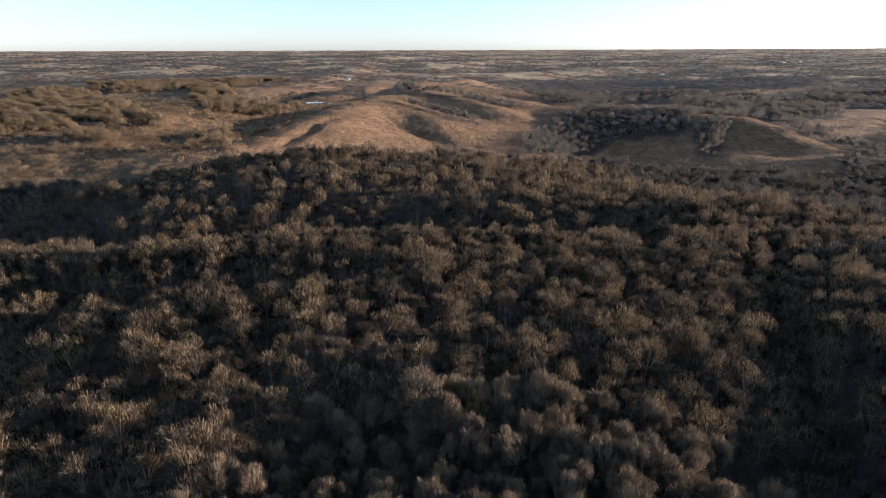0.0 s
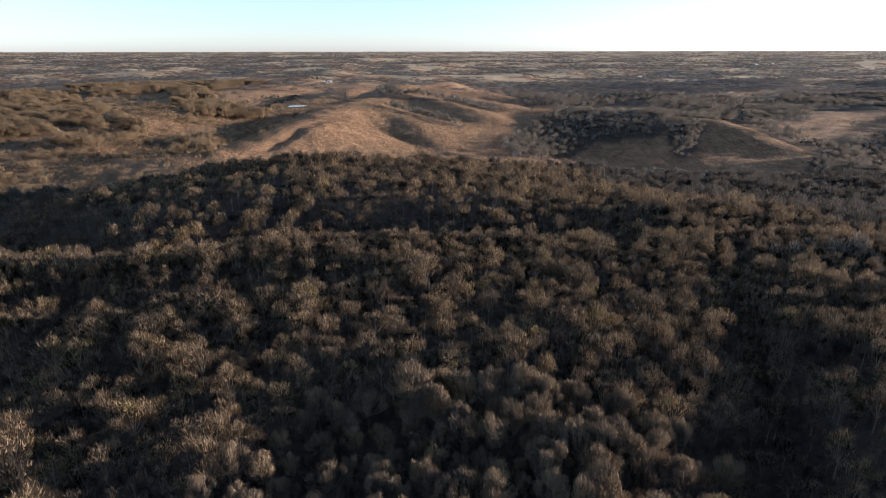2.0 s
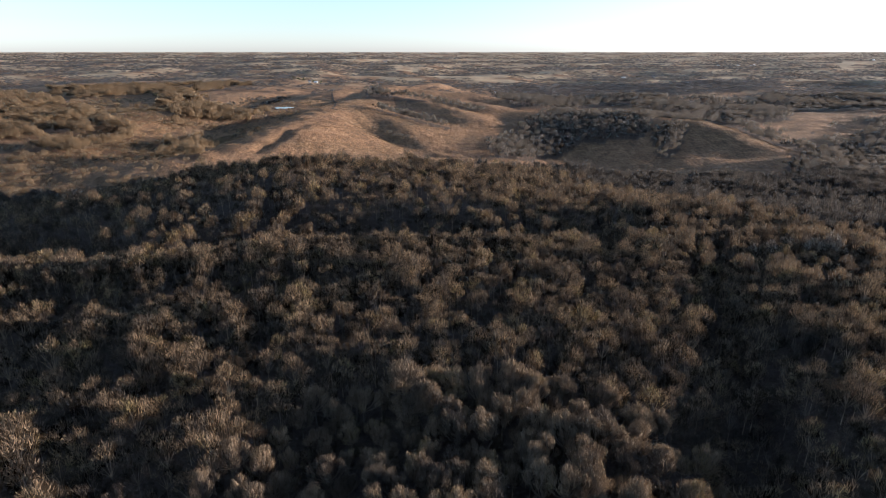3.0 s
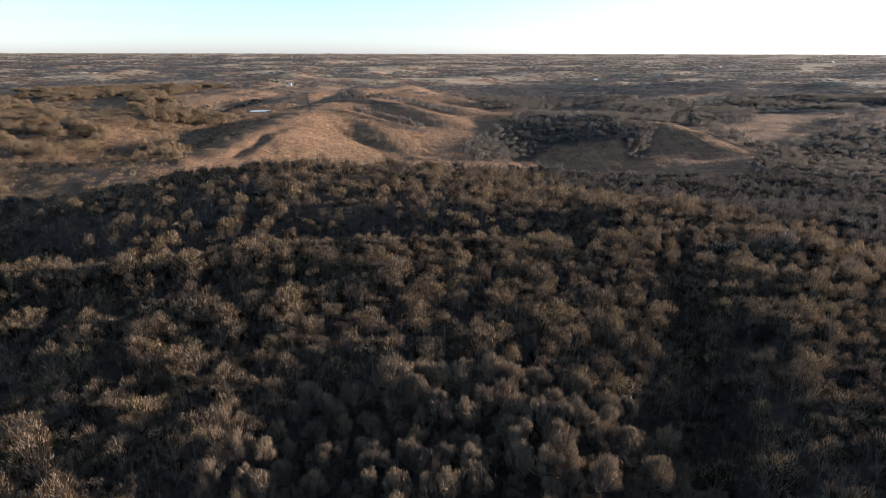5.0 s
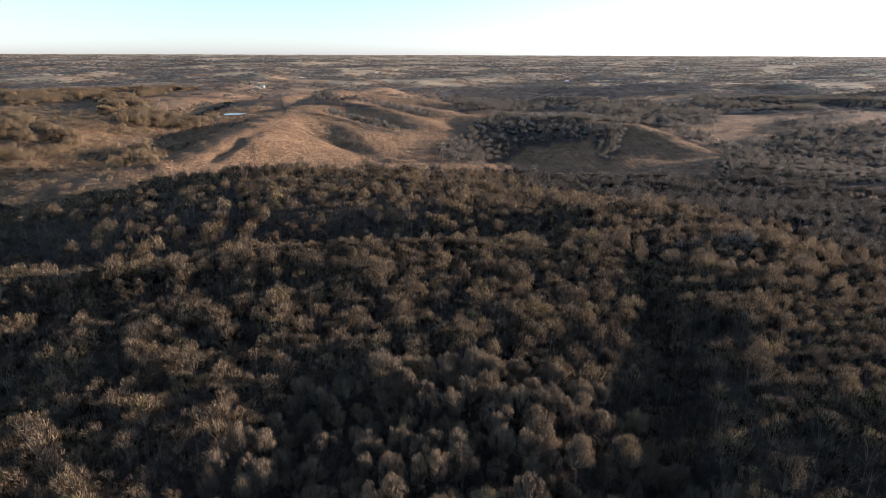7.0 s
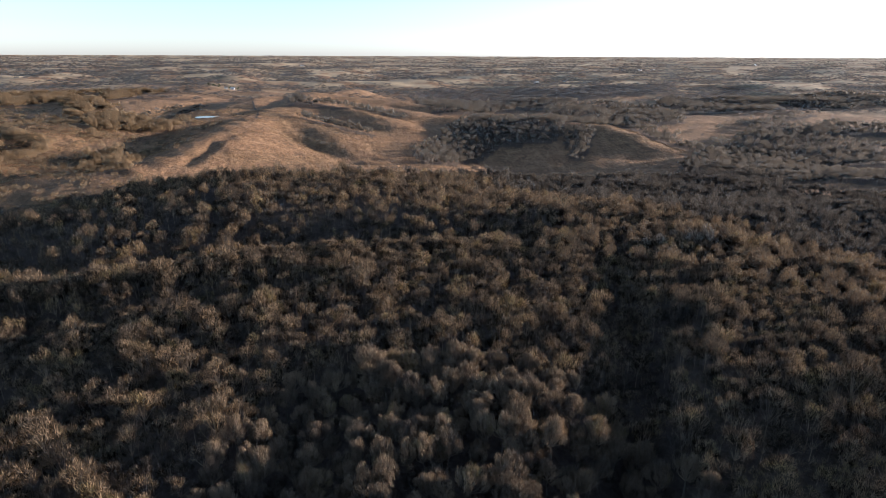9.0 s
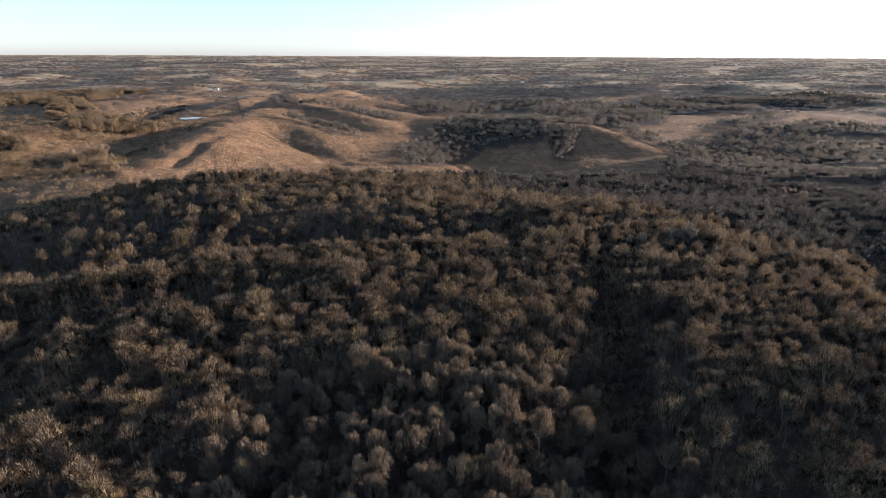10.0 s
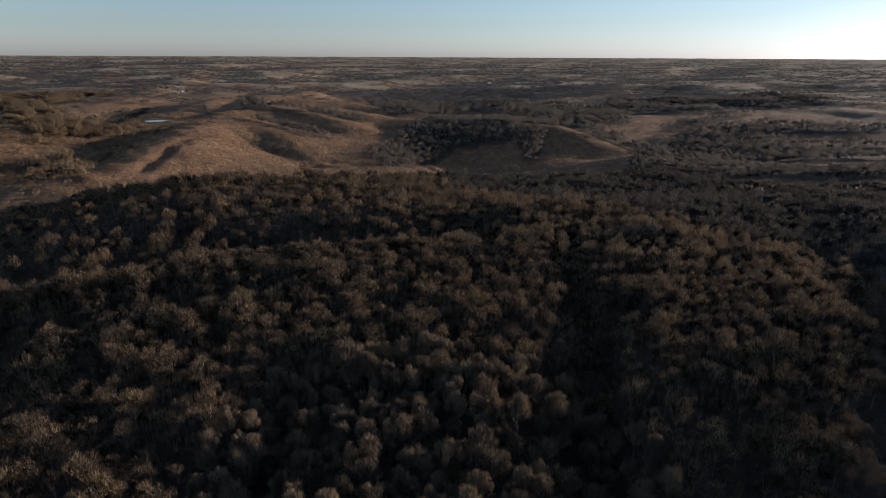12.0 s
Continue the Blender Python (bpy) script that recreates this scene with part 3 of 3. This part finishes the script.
spots = spots[(w[1] > 0.5) & (w[0] < 0.5) & seen_wedge(spots, -45, 63)]
east = spots[spots[:, 0] > -110]
close = np.hypot(east[:, 0], east[:, 1]) < 850
scatter("valley_woodland", bushy, east[close], g.uniform(0.55, 1.05, close.sum()), (BARK, GREY), "grey leafless woods filling the valleys", "woods", 7)
scatter("hill_woodland", bushy_far, east[~close], g.uniform(0.7, 1.25, (~close).sum()), (BARK, GREY), "grey leafless woods on farther hills", "woods", 27)
saplings = [clumped(120 + k, 7.0, 6.8, 3 + k % 2, 6, 1.2, 0.24, 0.42, 0.4, "round", False) for k in range(8)]
spots = spread(-900, -110, 330, 1300, 4.9, 28)
w = wooded(spots[:, 0], spots[:, 1])
mound = smooth(-0.35, 0.25, rolling(spots[:, 0], spots[:, 1], 6, 11))
keep = (w[1] > 0.5) & (w[0] < 0.5) & seen_wedge(spots) & (g.uniform(0, 1, len(spots)) < 0.06 + 0.94 * mound)
scatter("thicket", saplings, spots[keep], (0.45 + 0.95 * mound[keep]) * g.uniform(0.75, 1.25, keep.sum()), (BARK, BRUSH), "tan leafless thickets of young trees beside old fields", "thicket", 17)
coarse = [clumped(110 + k, 9.0, 27, 5, 0, 1.0, 1.0, 0.35, 0.35, "plain", False) for k in range(6)]
spots = spread(-3200, 4400, 900, 4900, 26, 9)
w = wooded(spots[:, 0], spots[:, 1])
r = np.hypot(spots[:, 0], spots[:, 1])
spots = spots[((w[2] > 0.5) & (w[1] < 0.5) | (w[1] > 0.5) & (spots[:, 1] > 1300)) & seen_wedge(spots) & (r < 4700)]
r = np.hypot(spots[:, 0], spots[:, 1])
scatter("far_woodland", coarse, spots, g.uniform(0.7, 1.2, len(spots)) * (1.05 - 0.5 * smooth(3200, 4700, r)), (BARK, FAR_HAZED), "distant leafless woods over rolling farmland", "woods", 10)

# the same forest goes on below and behind the eye
spots = np.vstack([p[c] for p, c in ((p, (np.hypot(p[:, 0] + 9, p[:, 1] + 24) < 105) == near) for p, near in
                                     ((spread(-330, 420, -330, 90, 7.0, 33), True), (spread(-330, 420, -330, 90, 13.0, 31), False)))])
front = ((spots[:, 0] + 16) * 0.28 + (spots[:, 1] + 47) * 0.96 > 60) & seen_wedge(spots, -41, 56) & (spots[:, 1] > -30)
spots = spots[~front & (np.hypot(spots[:, 0], spots[:, 1]) < 340)]
close = np.hypot(spots[:, 0] + 9, spots[:, 1] + 24) < 105
scatter("slope_woodland", thin, spots[close], g.uniform(0.5, 0.95, close.sum()), (BARK, TWIG, CROWN), "leafless hardwood forest on the slope below", "forest", 34)
scatter("lower_woodland", bushy_far, spots[~close], g.uniform(0.8, 1.2, (~close).sum()), (BARK, CROWN), "leafless hardwood forest on the lower slopes", "forest", 32)

# brush and old-field shrubs on the western slopes, thin scrub on the grass hill
def brushy(x, y):
    """Chance of a shrub: thick in the old field to the west, rare on the mown hill."""
    west = (1 - smooth(-190, -150, x - 0.05 * (y - 330))) * (y > forest_edge(x) - 6) * (1 - smooth(760, 950, y))
    clumps = smooth(-0.45, 0.55, rolling(x, y + 40, 5, 12))
    hem = bell(y - forest_edge(x) - 14, 20) * 0.85
    return np.clip(west * (0.1 + 0.5 * clumps) + hem, 0, 1)


shrubs = [clumped(130 + k, 3.2, 4.4, 2 + k % 2, 6, 0.8, 0.18, 0.3, 0.45, "round", False) for k in range(8)]
spots = spread(-520, 320, 280, 980, 4.6, 14)
w = wooded(spots[:, 0], spots[:, 1])
g = np.random.default_rng(15)
spots = spots[(g.uniform(0, 1, len(spots)) < brushy(spots[:, 0], spots[:, 1])) & (w[0] < 0.5) & seen_wedge(spots) & (np.hypot((spots[:, 0] - POND[0]) / 40, (spots[:, 1] - POND[1] + 25) / 60) > 1)]
scatter("brush", shrubs, spots, g.uniform(0.6, 1.75, len(spots)), (BARK, BRUSH), "tan leafless brush and saplings in an old field", "brush", 16)

# tussocks of dry grass on the open hills
tussocks = [tuft(170 + k, 0.9, 1.5, 5, 0.42, 0.0, 0.3) for k in range(8)]
spots = spread(-330, 480, 370, 900, 2.8, 24)
w = wooded(spots[:, 0], spots[:, 1])
tufted = g.uniform(0, 1, len(spots)) < 0.35 + 0.5 * smooth(-0.4, 0.5, rolling(spots[:, 0], spots[:, 1], 8, 14))
spots = spots[tufted & (w[0] < 0.5) & (w[1] < 0.5) & seen_wedge(spots) & (np.hypot((spots[:, 0] - POND[0]) / 26, (spots[:, 1] - POND[1]) / 22) > 1)]
scatter("tussocks", tussocks, spots, g.uniform(0.6, 1.5, len(spots)), (BARK, DRY_GRASS), "tufts of tall dry tan grass on open hills", "grass", 25)

# shrub rows along the old terraces
rows = []
for a, b, n in (((-286, 800), (-262, 1040), 150), ((-252, 765), (-238, 1094), 190), ((-480, 1110), (-365, 1290), 170), ((-48, 672), (-4, 628), 16)):
    s = g.uniform(0, 1, n)[:, None]
    rows.append(np.array(a) * (1 - s) + np.array(b) * s + g.normal(0, 3.0, (n, 2)))
rows = np.vstack(rows)
scatter("hedgerow", shrubs, rows, g.uniform(0.7, 1.9, len(rows)), (BARK, GREY), "thin rows of leafless shrubs along field terraces", "hedgerow", 19)


# farm pond
def pond():
    bm = bmesh.new()
    g = np.random.default_rng(3)
    verts = []
    for k in range(48):
        a = k / 48 * 2 * math.pi
        s = 1.0 + 0.07 * math.sin(3 * a + 1) + 0.05 * math.sin(5 * a)
        verts.append(bm.verts.new((POND[0] + POND[3] * s * math.cos(a), POND[1] + POND[4] * s * math.sin(a), POND[2] + 0.65)))
    bm.faces.new(verts)
    me = bpy.data.meshes.new("pond")
    bm.to_mesh(me)
    bm.free()
    m, n, b = material("pond_water", 0.12)
    b.inputs["Base Color"].default_value = (0.03, 0.045, 0.06, 1)
    b.inputs["Specular IOR Level"].default_value = 0.5
    bump = n.nodes.new("ShaderNodeBump")
    bump.inputs["Strength"].default_value, bump.inputs["Distance"].default_value = 0.08, 0.1
    n.links.new(noise_of(n, 0.8, 3.0), bump.inputs["Height"])
    n.links.new(bump.outputs["Normal"], b.inputs["Normal"])
    me.materials.append(m)
    tagged(new("pond", me), "small farm pond with pale still water below the hill", "pond", kind="structure")


pond()

# ---------------------------------------------------------------- farm buildings, track, single trees
def part(name, bm, mat, parent, label=""):
    me = bpy.data.meshes.new(name)
    bm.to_mesh(me)
    bm.free()
    me.materials.append(mat)
    ob = new(name, me)
    ob.parent = parent
    return tagged(ob, label) if label else ob


def box(w, d, h, x=0.0, y=0.0, z=0.0):
    bm = bmesh.new()
    bmesh.ops.create_cube(bm, size=1, matrix=Matrix.Translation((x, y, z + h / 2)) @ Matrix.Diagonal((w, d, h, 1)))
    return bm


def gable(w, d, rise, z, over=0.5, thick=0.25):
    """A gabled roof with thickness, ridge along x."""
    bm = bmesh.new()
    prof = [(-d / 2 - over, -over * rise / (d / 2)), (0, rise), (d / 2 + over, -over * rise / (d / 2))]
    ring = [(y, zz + thick) for y, zz in prof] + [(y, zz) for y, zz in reversed(prof)]
    ends = [[bm.verts.new((sx * (w / 2 + over), y, z + zz)) for y, zz in ring] for sx in (-1, 1)]
    bm.faces.new(ends[0]), bm.faces.new(list(reversed(ends[1])))
    for k in range(6):
        bm.faces.new((ends[0][k], ends[0][(k + 1) % 6], ends[1][(k + 1) % 6], ends[1][k]))
    bmesh.ops.recalc_face_normals(bm, faces=bm.faces)
    return bm


def gable_wall(w, d, h, rise):
    bm = box(w, d, h)
    for sx in (-1, 1):
        tri = [bm.verts.new((sx * w / 2 + o * sx, y, z)) for o in (-0.3, 0.0) for y, z in ((-d / 2, h), (d / 2, h), (0, h + rise - 0.02))]
        bm.faces.new(tri[:3]), bm.faces.new(tri[3:])
        for i, j in ((0, 1), (1, 2), (2, 0)):
            bm.faces.new((tri[i], tri[j], tri[j + 3], tri[i + 3]))
    bmesh.ops.recalc_face_normals(bm, faces=bm.faces)
    return bm


def painted(name, colour, rough=0.6):
    m, n, b = material(name, rough)
    low = tuple(c * 0.8 for c in colour)
    n.links.new(ramp(n, noise_of(n, 0.7, 4.0), [(0.3, low), (0.7, colour)]), b.inputs["Base Color"])
    return m


WHITE = painted("white_siding", (0.62, 0.61, 0.58))
TIN = painted("pale_metal_roof", (0.6, 0.61, 0.62), 0.4)
SHINGLE = painted("dark_shingles", (0.1, 0.1, 0.1))
GLASS = painted("dark_window", (0.03, 0.035, 0.04), 0.1)
DOOR = painted("grey_door", (0.35, 0.34, 0.33))


def building(name, label, category, x, y, turn, w, d, h, rise, roof, windows, doors):
    root = new(name)
    root.matrix_basis = pose(x, y, float(height(x, y)) - 0.3, 0, 0, turn)
    tagged(root, label, category, "far farm buildings")
    part("wall", gable_wall(w, d, h, rise), WHITE, root)
    part("roof", gable(w, d, rise, h), roof, root)
    for k in range(windows):
        part("window", box(1.1, 0.12, 1.5, -w / 2 + w * (k + 0.5) / windows, -d / 2 - 0.03, 1.3), GLASS, root)
    for k in range(doors):
        part("door", box(3.0 if windows == 0 else 1.0, 0.1, 3.2 if windows == 0 else 2.1, w * (k - (doors - 1) / 2) / 3, -d / 2 - 0.06, 0.3), DOOR, root)
    return root


FARMS = [  # place, turn, length, depth, wall and roof height
    (-258, 1500, 12, 8, 6, 4.0, 2.4, "house"), (-246, 1525, -8, 9, 6, 3.0, 1.8, "barn"),
    (1640, 2790, 25, 18, 10, 4.5, 2.8, "barn"), (1700, 2770, 15, 26, 10, 4.0, 2.8, "barn"), (1560, 2840, 5, 11, 8, 5.0, 3.0, "house"),
    (2505, 2992, 35, 20, 10, 4.5, 3.0, "barn"), (800, 2100, 15, 16, 9, 4.0, 2.5, "barn"), (905, 2080, -5, 10, 8, 5.0, 3.0, "house"),
    (-130, 3300, 10, 22, 10, 5.0, 3.0, "barn"),
]
for x, y, turn, w, d, h, rise, kind in FARMS:
    if kind == "house":
        building("farmhouse", "white two-storey farmhouse with a dark shingle roof among fields", "house", x, y, turn, w, d, h, rise, SHINGLE, 3, 1)
    else:
        building("barn", "long white metal farm shed with a pale roof", "barn", x, y, turn, w, d, h, rise, TIN, 0, 1)


def ribbon(name, line, width, mat, label, category):
    """A worn track draped on the ground."""
    pts = []
    for (ax, ay), (bx, by) in zip(line, line[1:]):
        n = max(2, int(math.hypot(bx - ax, by - ay) / 4))
        pts += [(ax + (bx - ax) * k / n, ay + (by - ay) * k / n) for k in range(n)]
    pts.append(line[-1])
    bm = bmesh.new()
    rows = []
    for k, (x, y) in enumerate(pts):
        (ax, ay), (bx, by) = pts[max(0, k - 2)], pts[min(len(pts) - 1, k + 2)]
        d = math.hypot(bx - ax, by - ay) + 1e-6
        nx, ny = -(by - ay) / d, (bx - ax) / d
        wob = width * (1 + 0.15 * math.sin(k * 1.7))
        rows.append([bm.verts.new((x + nx * o * wob, y + ny * o * wob, float(height(x + nx * o * wob, y + ny * o * wob)) + 0.35)) for o in (-0.5, 0, 0.5)])
    for a, b in zip(rows, rows[1:]):
        for i in (0, 1):
            bm.faces.new((a[i], a[i + 1], b[i + 1], b[i]))
    bmesh.ops.recalc_face_normals(bm, faces=bm.faces)
    me = bpy.data.meshes.new(name)
    bm.to_mesh(me)
    bm.free()
    me.materials.append(mat)
    return tagged(new(name, me), label, category, kind="structure")


MUD = painted("trodden_earth", (0.07, 0.055, 0.04), 0.95)
ribbon("track", [(-151, 1105), (-130, 960), (-114, 871), (-106, 790), (-102, 740), (-93, 722), (-75, 734)], 3.0, MUD, "dark worn farm track over the grassy hilltop", "track")
ribbon("gully", [(-71, 668), (-55, 634), (-46, 622), (-34, 628)], 2.6, MUD, "narrow eroded gully in the dry grass", "gully")
ribbon("gully", [(-4, 692), (12, 680), (22, 672), (46, 664)], 2.4, MUD, "narrow eroded gully in the dry grass", "gully")

# pale-barked trees and a few evergreens
pale = [lobed(170 + k, 15, 9.5, 12, 14, 1.3, 0.24, 0.4) for k in range(3)]
g = np.random.default_rng(21)
spots = np.vstack([np.array([98.0, 556.0]) + g.normal(0, 8, (5, 2)), np.array([270.0, 800.0]) + g.normal(0, 24, (12, 2)), np.array([150.0, 178.0]) + g.normal(0, 1, (8, 2)) * (16, 6)])
scatter("pale_trees", pale, spots, g.uniform(0.7, 1.1, len(spots)), (PALE, PALE, HAZE), "pale-barked leafless trees along the valley bottom", "trees", 22)
green = [tuft(180 + k, 6.5, 4.0, 40, 0.7, 0.02, 0.7) for k in range(3)]
spots = np.vstack([np.array([-290.0, 1540.0]) + g.normal(0, 1, (16, 2)) * (40, 20), np.array([860.0, 2120.0]) + g.normal(0, 1, (14, 2)) * (70, 20)])
scatter("cedars", green, spots, g.uniform(0.8, 1.5, len(spots)), (BARK, CEDAR), "dark evergreen cedars round the farmsteads", "trees", 23)
